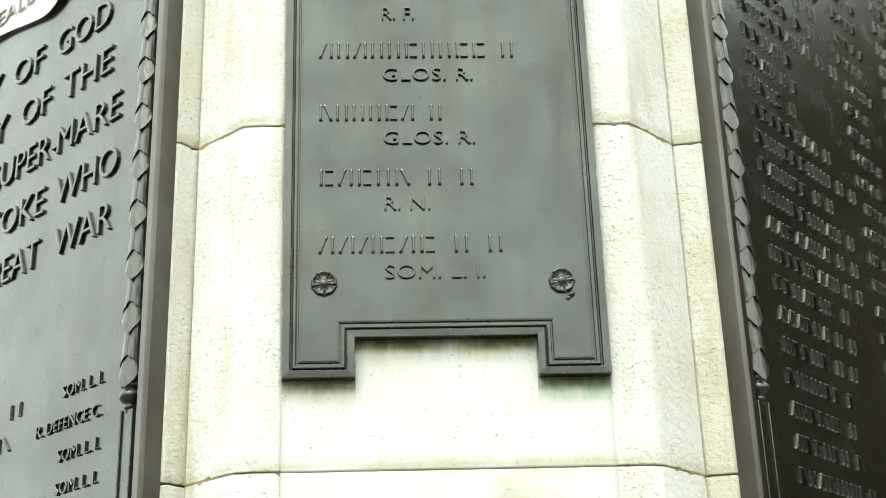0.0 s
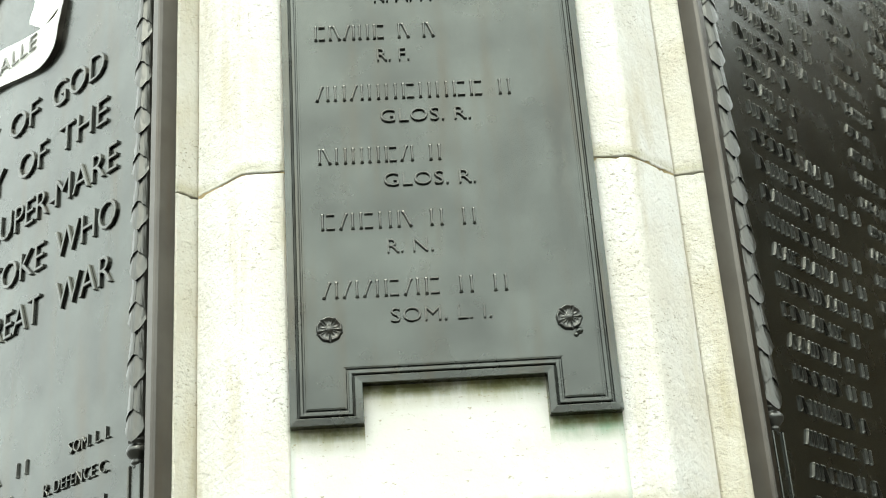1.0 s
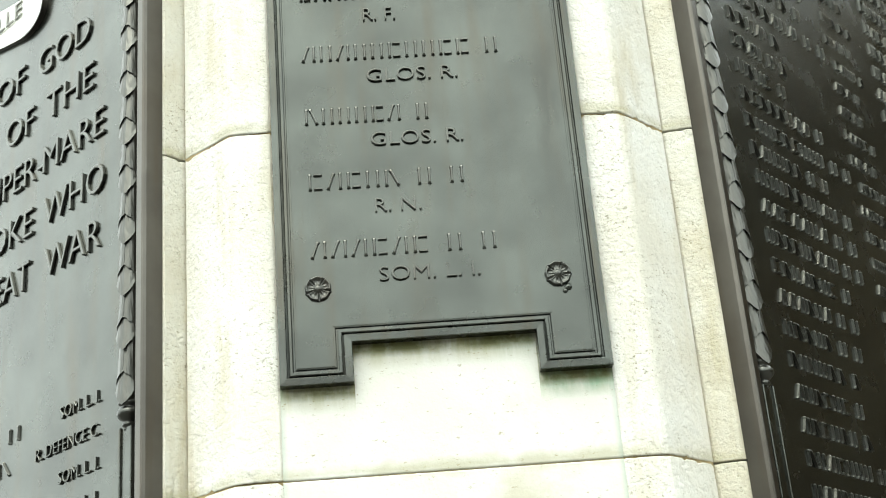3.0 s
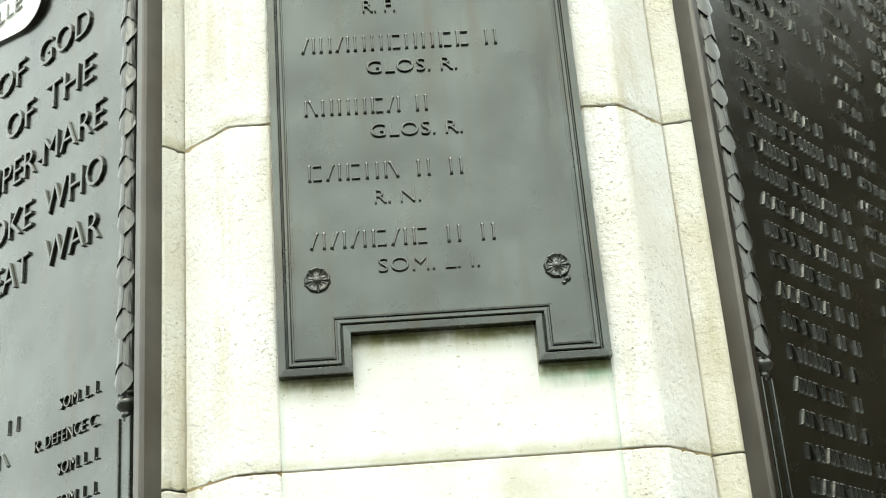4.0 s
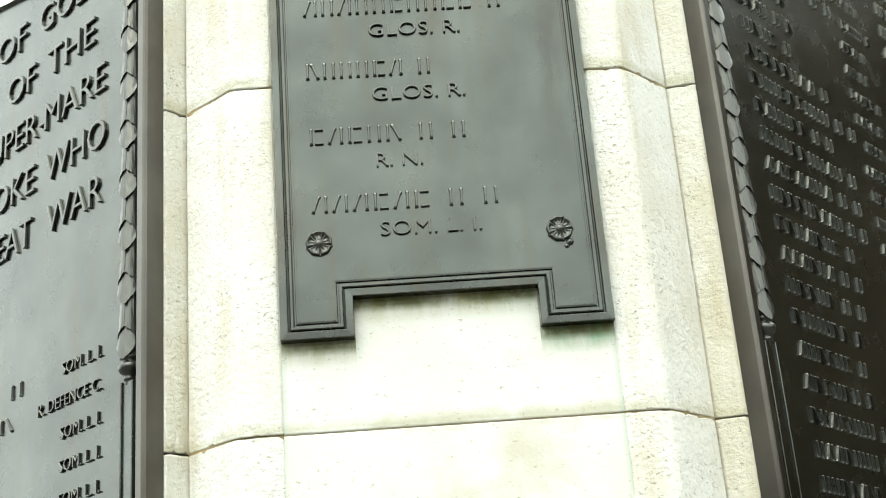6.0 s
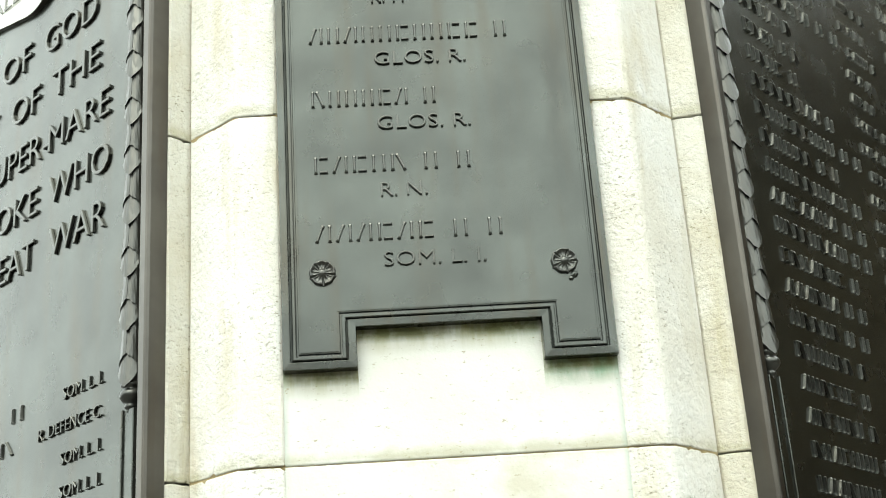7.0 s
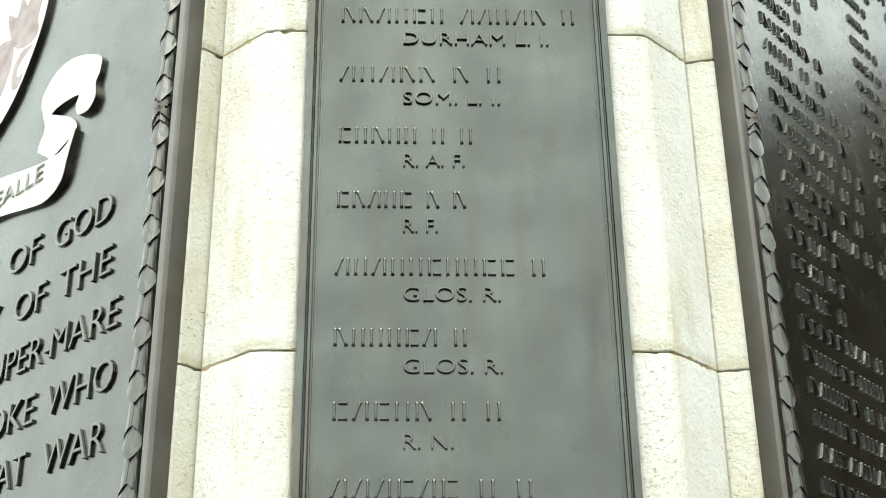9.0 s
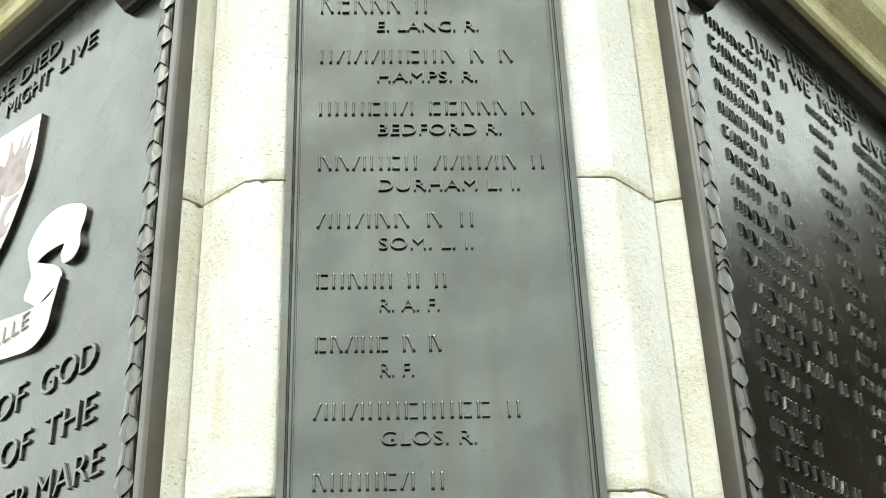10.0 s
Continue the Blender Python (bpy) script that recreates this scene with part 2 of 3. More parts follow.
def dome(bm, x, y, z, r, flat=0.6, seg=10, rows=4):
    """A low boss that rises from y towards -y."""
    last = [bm.verts.new((x + r * math.cos(2 * math.pi * i / seg), y, z + r * math.sin(2 * math.pi * i / seg))) for i in range(seg)]
    for k in range(1, rows):
        a = math.pi / 2 * k / rows
        nxt = [bm.verts.new((x + r * math.cos(a) * math.cos(2 * math.pi * i / seg), y - r * flat * math.sin(a),
                             z + r * math.cos(a) * math.sin(2 * math.pi * i / seg))) for i in range(seg)]
        for i in range(seg):
            bm.faces.new((last[i], last[(i + 1) % seg], nxt[(i + 1) % seg], nxt[i]))
        last = nxt
    tip = bm.verts.new((x, y - r * flat, z))
    for i in range(seg):
        bm.faces.new((last[i], last[(i + 1) % seg], tip))


# ---- lettering ----
def lettering(name, body, x0, x1, z, cap, parent, material, label="", y=0.0, rise=0.0042):
    """Raised words on a plate that faces -y, from x0 to x1, standing on height z."""
    cu = bpy.data.curves.new(name, "FONT")
    cu.body = body
    cu.size = 1.0
    cu.resolution_u = 3
    cu.extrude = 0.05
    cu.bevel_depth = 0.014
    cu.bevel_resolution = 0
    cu.offset = -0.020
    tmp = bpy.data.objects.new(name, cu)
    scene.collection.objects.link(tmp)
    bpy.context.view_layer.update()
    me = bpy.data.meshes.new_from_object(tmp.evaluated_get(bpy.context.evaluated_depsgraph_get()))
    bpy.data.objects.remove(tmp)
    n = len(me.vertices)
    co = np.empty(n * 3)
    me.vertices.foreach_get("co", co)
    co = co.reshape(-1, 3)
    lo, hi = co.min(0), co.max(0)
    out = np.empty_like(co)
    out[:, 0] = x0 + (co[:, 0] - lo[0]) / (hi[0] - lo[0]) * (x1 - x0)
    out[:, 2] = z + (co[:, 1] / 0.70) * cap
    out[:, 1] = y - (co[:, 2] - lo[2]) / (hi[2] - lo[2]) * rise
    me.vertices.foreach_set("co", out.ravel())
    bm = bmesh.new()
    bm.from_mesh(me)
    bpy.data.meshes.remove(me)
    bmesh.ops.remove_doubles(bm, verts=bm.verts, dist=1e-5)
    seen = set()
    for v in list(bm.verts):
        if v in seen:
            continue
        island, todo = [], [v]
        seen.add(v)
        while todo:
            a = todo.pop()
            island.append(a)
            for e in a.link_edges:
                b = e.other_vert(a)
                if b not in seen:
                    seen.add(b)
                    todo.append(b)
        at = {a: i for i, a in enumerate(island)}
        faces = {f for a in island for f in a.link_faces}
        tall = max(a.co.z for a in island) - min(a.co.z for a in island)
        kind = "letter" if tall > cap * 0.5 else ("full_stop" if body != "-" else "hyphen")
        one = bpy.data.meshes.new(kind)
        one.from_pydata([a.co[:] for a in island], [], [[at[w] for w in f.verts] for f in faces])
        one.materials.append(material)
        ob = new(kind, one)
        ob.parent = parent
        tagged(ob, label)
    bm.free()


BAR_RNG = random.Random(5)


def bars(name, words, x0, x1, z, cap, parent, material, y=0.0, rise=0.0042, stroke=0.062):
    """Plain loose bars in place of a line of writing: words gives the length of each word."""
    cells = sum(words) + 0.7 * (len(words) - 1)
    w = (x1 - x0) / cells
    x = x0
    s = cap * stroke
    for count in words:
        verts, faces = [], []

        def bar(xa, za, xb, zb, foot):
            t = Vector((xb - xa, zb - za))
            side = Vector((-t.y, t.x)).normalized() * s
            base = len(verts)
            for h, wide in ((0.0, 1.0 + foot), (0.09, 1.0 + foot * 0.7), (0.16, 1.0), (0.84, 1.0), (0.91, 1.0 + foot * 0.7), (1.0, 1.0 + foot)):
                c = Vector((xa, za)) + t * h
                low = 0.75 if h in (0.0, 1.0) else 1.0
                for f, up in ((-1.25, -0.002), (-1.05, rise * 0.25), (-0.55, rise * low), (0.55, rise * low), (1.05, rise * 0.25), (1.25, -0.002)):
                    p = c + side * f * wide
                    verts.append((p.x, y - up, p.y))
            for k in range(5):
                for j in range(6):
                    a, b = base + k * 6 + j, base + k * 6 + (j + 1) % 6
                    faces.append((a, b, b + 6, a + 6))
            faces.append(tuple(range(base, base + 6))[::-1])
            faces.append(tuple(range(base + 30, base + 36)))
            if base:          # the word is one casting, joined below the plate's face
                faces.append((base - 6, base - 1, base + 5, base))

        for i in range(count):
            l = x + w * i
            pick = BAR_RNG.random()
            if count == 1:
                pick = pick * 0.5
            if pick < 0.30:
                bar(l + 0.17 * w, z, l + 0.17 * w, z + cap, 0.5)
                bar(l + 0.70 * w, z, l + 0.70 * w, z + cap, 0.5)
            elif pick < 0.60:
                bar(l + 0.15 * w, z, l + 0.15 * w, z + cap, 0.5)
                bar(l + 0.78 * w, z, l + 0.38 * w, z + cap, 0.5)
            elif pick < 0.86:
                bar(l + 0.10 * w, z, l + 0.42 * w, z + cap, 0.5)
                bar(l + 0.74 * w, z, l + 0.74 * w, z + cap, 0.5)
            else:
                bar(l + 0.17 * w, z, l + 0.17 * w, z + cap, 0.5)
                for h in (0.06, 0.94):
                    bar(l + 0.36 * w, z + cap * h, l + 0.80 * w, z + cap * h, 0.2)
        me = bpy.data.meshes.new(name)
        me.from_pydata(verts, [], faces)
        me.materials.append(material)
        ob = new(name, me)
        ob.parent = parent
        tagged(ob)
        x += w * (count + 0.7)


# ---- ground and surroundings ----
bm = bmesh.new()
rings(bm, [[(x, y, z) for x, y in ((-3000, -3000), (3000, -3000), (3000, 3000), (-3000, 3000))] for z in (-0.4, 0.0)])
tagged(part("ground", bm, PAVING, None), "dark grey tarred ground round the memorial", "ground", kind="structure")


def unseen_wood(name, az0, az1, radius, height):
    """An unseen belt of dark trees added round the open side to darken reflections, with an uneven leafy outline."""
    rng = random.Random(4)
    ball = bmesh.new()
    bmesh.ops.create_icosphere(ball, subdivisions=1, radius=1.0)
    base = np.array([v.co[:] for v in ball.verts])
    tris = np.array([[v.index for v in f.verts] for f in ball.faces])
    ball.free()
    verts, faces = [], []
    n = 140
    for i in range(n):
        a = radians(az0 + (az1 - az0) * i / (n - 1))
        tall = 1.0 if i < n * 0.34 else max(0.42, 1.0 - (i / n - 0.34) * 6)
        top = height * (1.0 + 0.30 * noise.noise((i * 0.21, 3.1, 0))) * tall
        for k in range(22):
            r = radius + rng.uniform(-1, 1)
            c = np.array((r * math.sin(a + rng.uniform(-0.02, 0.02)), r * math.cos(a), top * (k + 0.3) / 22))
            faces.append(tris + 12 * len(verts))
            verts.append(base * np.array([rng.uniform(0.5, 1.0) for _ in range(3)]) + c)
    me = bpy.data.meshes.new(name)
    me.from_pydata(np.concatenate(verts).tolist(), [], np.concatenate(faces).tolist())
    me.materials.append(FOLIAGE)
    return tagged(new(name, me), "unseen belt of dark trees added to darken the bronze's reflections", "trees", kind="structure")


# added out of view: tallest on the right, where the bronze reflects darkest
unseen_wood("backdrop", 5, 250, 16, 11.8)

# ---- the stone pillar ----
AX, AA = 0.3395, radians(46.5)      # where a side face meets the front plane, and its angle
CA, SA = math.cos(AA), math.sin(AA)
U_LEFT, U_RIGHT = 0.101, 0.1223     # outer edge of each side plaque along its face
FAR = 1.52


def side_xy(s, u, n):
    """A place on the left (-1) or right (1) face: u along it from the front, n out of it."""
    return (s * (AX + u * CA + n * SA), u * SA - n * CA)


pillar = tagged(new("memorial_pillar"), "pale weathered limestone memorial pillar with recessed corner panels", "monument")
COURSES = (0.0, 0.60, 1.14, 1.681, 2.221, 2.761, 3.3037, 3.845, 4.03)
front_half = [(0.2440, 0.0204), (0.286, 0.0204), (0.295, 0.0214), (0.3020, 0.0245), (0.3090, 0.0300), (0.3772, 0.0948)]
GAP = 0.0012
for i, (z0, z1) in enumerate(zip(COURSES, COURSES[1:])):
    for s in (-1, 1):
        line = [(s * x, y) for x, y in front_half]
        line = [(s * 0.2315, 0.034), (s * 0.2325, 0.0270), (s * 0.2350, 0.0252), (s * 0.2375, 0.0222), (s * 0.2400, 0.0208)] + line
        back = [(s * 0.37, 0.30), (s * 0.2315, 0.30)]
        if s < 0:
            line, back = line[::-1], back[::-1]
        part("corner_stone", block(line, back, z0 + GAP, z1 - GAP, 0.0016, 1.6), STONE, pillar)
        u4 = U_LEFT if s < 0 else U_RIGHT
        line = [side_xy(s, 0.0990, -0.075), side_xy(s, 0.0990, -0.0360), side_xy(s, u4 - 0.003, -0.002), side_xy(s, u4 + 0.001, 0.0005),
                side_xy(s, u4 + 0.02, 0.0), side_xy(s, u4 + 0.02, -0.021), side_xy(s, FAR + 0.1, -0.021)]
        back = [side_xy(s, FAR + 0.1, -0.5), side_xy(s, 0.30, -0.25)]
        if s < 0:
            line, back = line[::-1], back[::-1]
        part("side_stone", block(line, back, z0 + GAP, z1 - GAP, 0.0016, 1.6), SIDE_STONE, pillar)
    part("panel_stone", block([(-0.2365, 0.0228), (0.2365, 0.0228)], [(0.2365, 0.29), (-0.2365, 0.29)], z0 + GAP * 0.6, z1 - GAP * 0.6, 0.002), SUNK, pillar,
         "stone stained green below the bronze")
core = [side_xy(-1, FAR + 0.09, -0.06), side_xy(-1, 0.13, -0.06), side_xy(-1, 0.0957, -0.0384), (-0.302, 0.0272), (-0.243, 0.0235), (-0.231, 0.0255),
        (0.231, 0.0255), (0.243, 0.0235), (0.302, 0.0272), side_xy(1, 0.0957, -0.0384), side_xy(1, 0.13, -0.06), side_xy(1, FAR + 0.09, -0.06), (0, 2.6)]
bm = bmesh.new()
prism(bm, core, 0.0, 4.02)
part("mortar_core", bm, MORTAR, pillar, "brownish lime mortar in the joints")

def cornice():
    """Moulded stone cornice over the plaques, running round the three faces."""
    bm = bmesh.new()
    def ring(n, z):
        f = -n
        k = math.tan(AA / 2)
        return [(*side_xy(-1, FAR + 0.1, n), z), (-(AX + n * k), f, z), (AX + n * k, f, z), (*side_xy(1, FAR + 0.1, n), z), (0, 2.8, z)]
    rings(bm, [ring(n, z) for n, z in ((0.03, 4.012), (0.062, 4.014), (0.070, 4.024), (0.072, 4.046), (0.064, 4.056), (0.07, 4.075),
                                       (0.10, 4.105), (0.12, 4.125), (0.13, 4.15), (0.14, 4.22), (0.14, 4.40), (0.10, 4.42))])
    return part("cornice", bm, CORNICE, pillar, "moss-tinted moulded stone cornice")


cornice()


# ---- the front plaque ----
def rect_offset(outline, d):
    """A right-angled outline (counter-clockwise seen from the front), moved d inwards."""
    out = []
    n = len(outline)
    for i, p in enumerate(outline):
        a = (Vector(p) - Vector(outline[i - 1])).normalized()
        b = (Vector(outline[(i + 1) % n]) - Vector(p)).normalized()
        out.append((p[0] + d * (-a.y - b.y), p[1] + d * (a.x + b.x)))
    return out


def rosette(x, z, parent, turn):
    """Five cupped petals with rolled rims, a boss, and leaf tips between the petals."""
    bm = bmesh.new()
    seg, lev = 120, 15
    rows = []
    for k in range(lev + 1):
        f = k / lev
        row = []
        for i in range(seg):
            a = 2 * math.pi * i / seg
            p = abs(((math.degrees(a) - 90 - turn + 36) % 72) - 36) / 36
            r = 0.0196 * (1.0 - 0.09 * p ** 6 + 0.02 * math.cos(p * 6)) + (0.0030 * (p - 0.84) / 0.16 if p > 0.84 else 0.0)
            rim = max(0.0, 1.0 - abs(f - 0.86) / 0.13)
            side = max(0.0, 1.0 - abs(p - 0.70) / 0.16) * min(1.0, max(0.0, (f - 0.3) / 0.2))
            lift = 0.0042 + 0.0022 * max(rim * (p < 0.86), side * 0.8) - 0.0018 * math.sin(min(1.0, max(0.0, (f - 0.25) / 0.6)) * math.pi)
            lift += 0.0014 * max(0.0, 1.0 - p / 0.22) * max(0.0, 1.0 - f) * (f > 0.26)
            if p > 0.92:
                lift = min(lift, 0.0016 + 0.0012 * (f > 0.9))
            if f < 0.27:
                lift = 0.0042 + 0.0026 * math.sqrt(max(0.0, 1.0 - (f / 0.27) ** 2))
            if k == lev:
                lift = -0.001
            row.append(bm.verts.new((x + r * max(f, 0.01) * math.cos(a), -lift, z + r * max(f, 0.01) * math.sin(a))))
        rows.append(row)
    for a, b in zip(rows, rows[1:]):
        for i in range(seg):
            bm.faces.new((a[i], a[(i + 1) % seg], b[(i + 1) % seg], b[i]))
    bm.faces.new(rows[0])
    return part("rosette", bm, RELIEF, parent, "five-petalled bronze rosette", True)


front_plaque = tagged(new("name_plaque"), "narrow dark bronze name plaque with notched ends on pale stone", "plaque", "bronze plaques")
SET = 1.0053        # the plaque is let into the stone by a centimetre
front_plaque.matrix_basis = Matrix.Translation((0.0005, 0.0100, -0.0098)) @ Matrix.Diagonal((SET, 1.0, SET, 1.0))
ZB, ZT, NX, NZ, HW = 2.35, 3.83, 0.131, 0.0594, 0.235
outline = [(-HW, ZB), (-NX, ZB), (-NX, ZB + NZ), (NX, ZB + NZ), (NX, ZB), (HW, ZB), (HW, ZT), (NX, ZT), (NX, ZT - NZ), (-NX, ZT - NZ), (-NX, ZT), (-HW, ZT)]
profile = ((0.0, 0.030), (0.0, -0.0030), (0.0006, -0.0042), (0.0078, -0.0046), (0.0086, -0.0040), (0.0092, 0.0012), (0.0104, 0.0016), (0.0112, -0.0018),
           (0.0122, -0.0026), (0.0148, -0.0026), (0.0156, -0.0018), (0.0162, 0.0022), (0.0176, 0.0022), (0.0184, -0.0006), (0.0205, -0.0008), (0.0215, 0.004))
bm = bmesh.new()
rows = [[bm.verts.new((x, y * 1.2 if 0.0 < d < 0.0215 else y, z)) for x, z in rect_offset(outline, d * 1.27)] for d, y in profile]
n = len(outline)
for a, b in zip(rows, rows[1:] + rows[:1]):
    for i in range(n):
        bm.faces.new((a[i], a[(i + 1) % n], b[(i + 1) % n], b[i]))
part("border", bm, BRONZE, front_plaque, "stepped bronze border moulding")
bm = bmesh.new()
rings(bm, [[(x, y, z) for x, z in rect_offset(outline, 0.0255)] for y in (0.028, 0.0)])
part("panel", bm, STAINED_BRONZE, front_plaque)
for k, (x, z) in enumerate(((-0.1755, 2.493), (0.1717, 2.493), (-0.1755, 3.687), (0.1717, 3.687))):
    rosette(x, z, front_plaque, (4, 12, 0, 8)[k])
bm = bmesh.new()
dome(bm, 0.1845, 0.0, 2.472, 0.006, 0.7, 7, 3)
dome(bm, 0.1795, 0.0, 2.466, 0.004, 0.7, 6, 2)
part("casting_lump", bm, BRONZE, front_plaque, "small rough lump in the casting")

ROWS = (((6, 1, 1), 0.0935, "SOM. L. I.", 0.0606), ((5, 1, 1), 0.0543, "R. N.", -0.0175), ((6, 1), 0.0083, "GLOS. R.", 0.0535),
        ((10, 1), 0.1241, "GLOS. R.", 0.0535), ((5, 1, 1), 0.0095, "R. F.", -0.0355), ((5, 1, 1), 0.0225, "R. A. F.", 0.0056),
        ((5, 1, 1), 0.0703, "SOM. L. I.", 0.0620), ((6, 5, 1), 0.1895, "DURHAM L. I.", 0.1415), ((6, 5, 1), 0.1785, "BEDFORD R.", 0.1180),
        ((8, 1, 1), 0.1494, "HAMPS. R.", 0.0827), ((5, 1), 0.0077, "E. LANC. R.", 0.0896))
for k, (words, x1, unit, x2) in enumerate(ROWS):
    z = 2.5405 + 0.1094 * k
    bars("name_word", words, -0.185, x1, z, 0.0258, front_plaque, LETTER, rise=0.0042, stroke=0.066)
    lettering("regiment_line", unit, -0.0862, x2, z - 0.0412, 0.0222, front_plaque, LETTER, rise=0.0042)


# ---- the side plaques ----
def side_frame(s):
    """A plaque's own axes: x along the reading direction, y into the wall."""
    ob = new("name_plaque")
    if s > 0:
        ob.matrix_basis = Matrix(((CA, -SA, 0, AX), (SA, CA, 0, 0), (0, 0, 1, 0), (0, 0, 0, 1)))
    else:
        ob.matrix_basis = Matrix(((CA, SA, 0, -AX), (-SA, CA, 0, 0), (0, 0, 1, 0), (0, 0, 0, 1)))
    return ob


LEAF_R = 0.0135
LEAF_TURN = radians(26)     # the leaves face the corner
PITCH = 0.0848


def leaf_mesh(name, a0, a1, length, edge, seed, lift=0.0050):
    """A leaf wrapped on a round bar from angle a0 to a1; edge(a) gives how far down it reaches, 0 to 1; its lower rim stands proud."""
    bm = bmesh.new()
    rng = random.Random(seed)
    cols, rows = 12, 8
    wob = [rng.uniform(-0.02, 0.02) for _ in range(cols + 1)]
    grid, under = [], []
    for i in range(rows + 1):
        t = i / rows
        row = []
        for j in range(cols + 1):
            a = a0 + (a1 - a0) * j / cols
            mid = abs(2.0 * j / cols - 1.0)
            low = length * (edge(a) + wob[j] * t * 0.8)
            r = LEAF_R - 0.0010 + lift * t ** 1.6 + 0.0007 * max(0.0, 1 - mid * 4) + 0.0005 * noise.noise((a * 5 + seed, t * 5, 1.7))
            r += 0.0034 * max(0.0, abs(a) - 0.9) * t ** 4
            row.append(bm.verts.new((r * math.sin(a), -r * math.cos(a), -low * t)))
        grid.append(row)
    for v in grid[-1]:
        under.append(bm.verts.new((v.co.x * 0.72, v.co.y * 0.72, v.co.z + 0.0022)))
    for i in range(rows):
        for j in range(cols):
            bm.faces.new((grid[i][j], grid[i][j + 1], grid[i + 1][j + 1], grid[i + 1][j]))
    for j in range(cols):
        bm.faces.new((grid[-1][j], grid[-1][j + 1], under[j + 1], under[j]))
    for j in (0, cols):
        for i in range(rows):
            p, q = grid[i][j], grid[i + 1][j]
            c, d = bm.verts.new((p.co.x * 0.8, p.co.y * 0.8, p.co.z)), bm.verts.new((q.co.x * 0.8, q.co.y * 0.8, q.co.z))
            bm.faces.new((p, q, d, c))
    bmesh.ops.recalc_face_normals(bm, faces=bm.faces)
    me = bpy.data.meshes.new(name)
    bm.to_mesh(me)
    bm.free()
    me.materials.append(RELIEF)
    return me


def front_edge(a):
    return 1.0 - 0.25 * min(1.0, abs(a) / 0.95) ** 1.5


def side_edge(a):
    return 0.92 + 0.20 * min(1.0, abs(a) / 1.2) ** 0.9 - 0.30 * max(0.0, abs(a) - 1.3)


FRONT_LEAVES = [leaf_mesh("leaf", -1.12, 1.12, PITCH * 1.02, front_edge, k, 0.0068) for k in range(3)]
SIDE_LEAVES = [(leaf_mesh("leaf", -1.75, -0.02, PITCH * 0.98, side_edge, 10 + k), leaf_mesh("leaf", 0.02, 1.75, PITCH * 0.98, side_edge, 20 + k)) for k in range(3)]
bm = bmesh.new()
dome(bm, 0, 0, 0, 0.0022, 1.0, 7, 3)
bmesh.ops.recalc_face_normals(bm, faces=bm.faces)
BERRY = bpy.data.meshes.new("berry")
bm.to_mesh(BERRY)
bm.free()
BERRY.materials.append(RELIEF)


def round_bar(bm, x, y, profile, seg=20):
    """A turned bar: profile gives (z, radius)."""
    rings(bm, [[(x + r * math.sin(2 * math.pi * i / seg), y - r * math.cos(2 * math.pi * i / seg), z) for i in range(seg)] for z, r in profile])


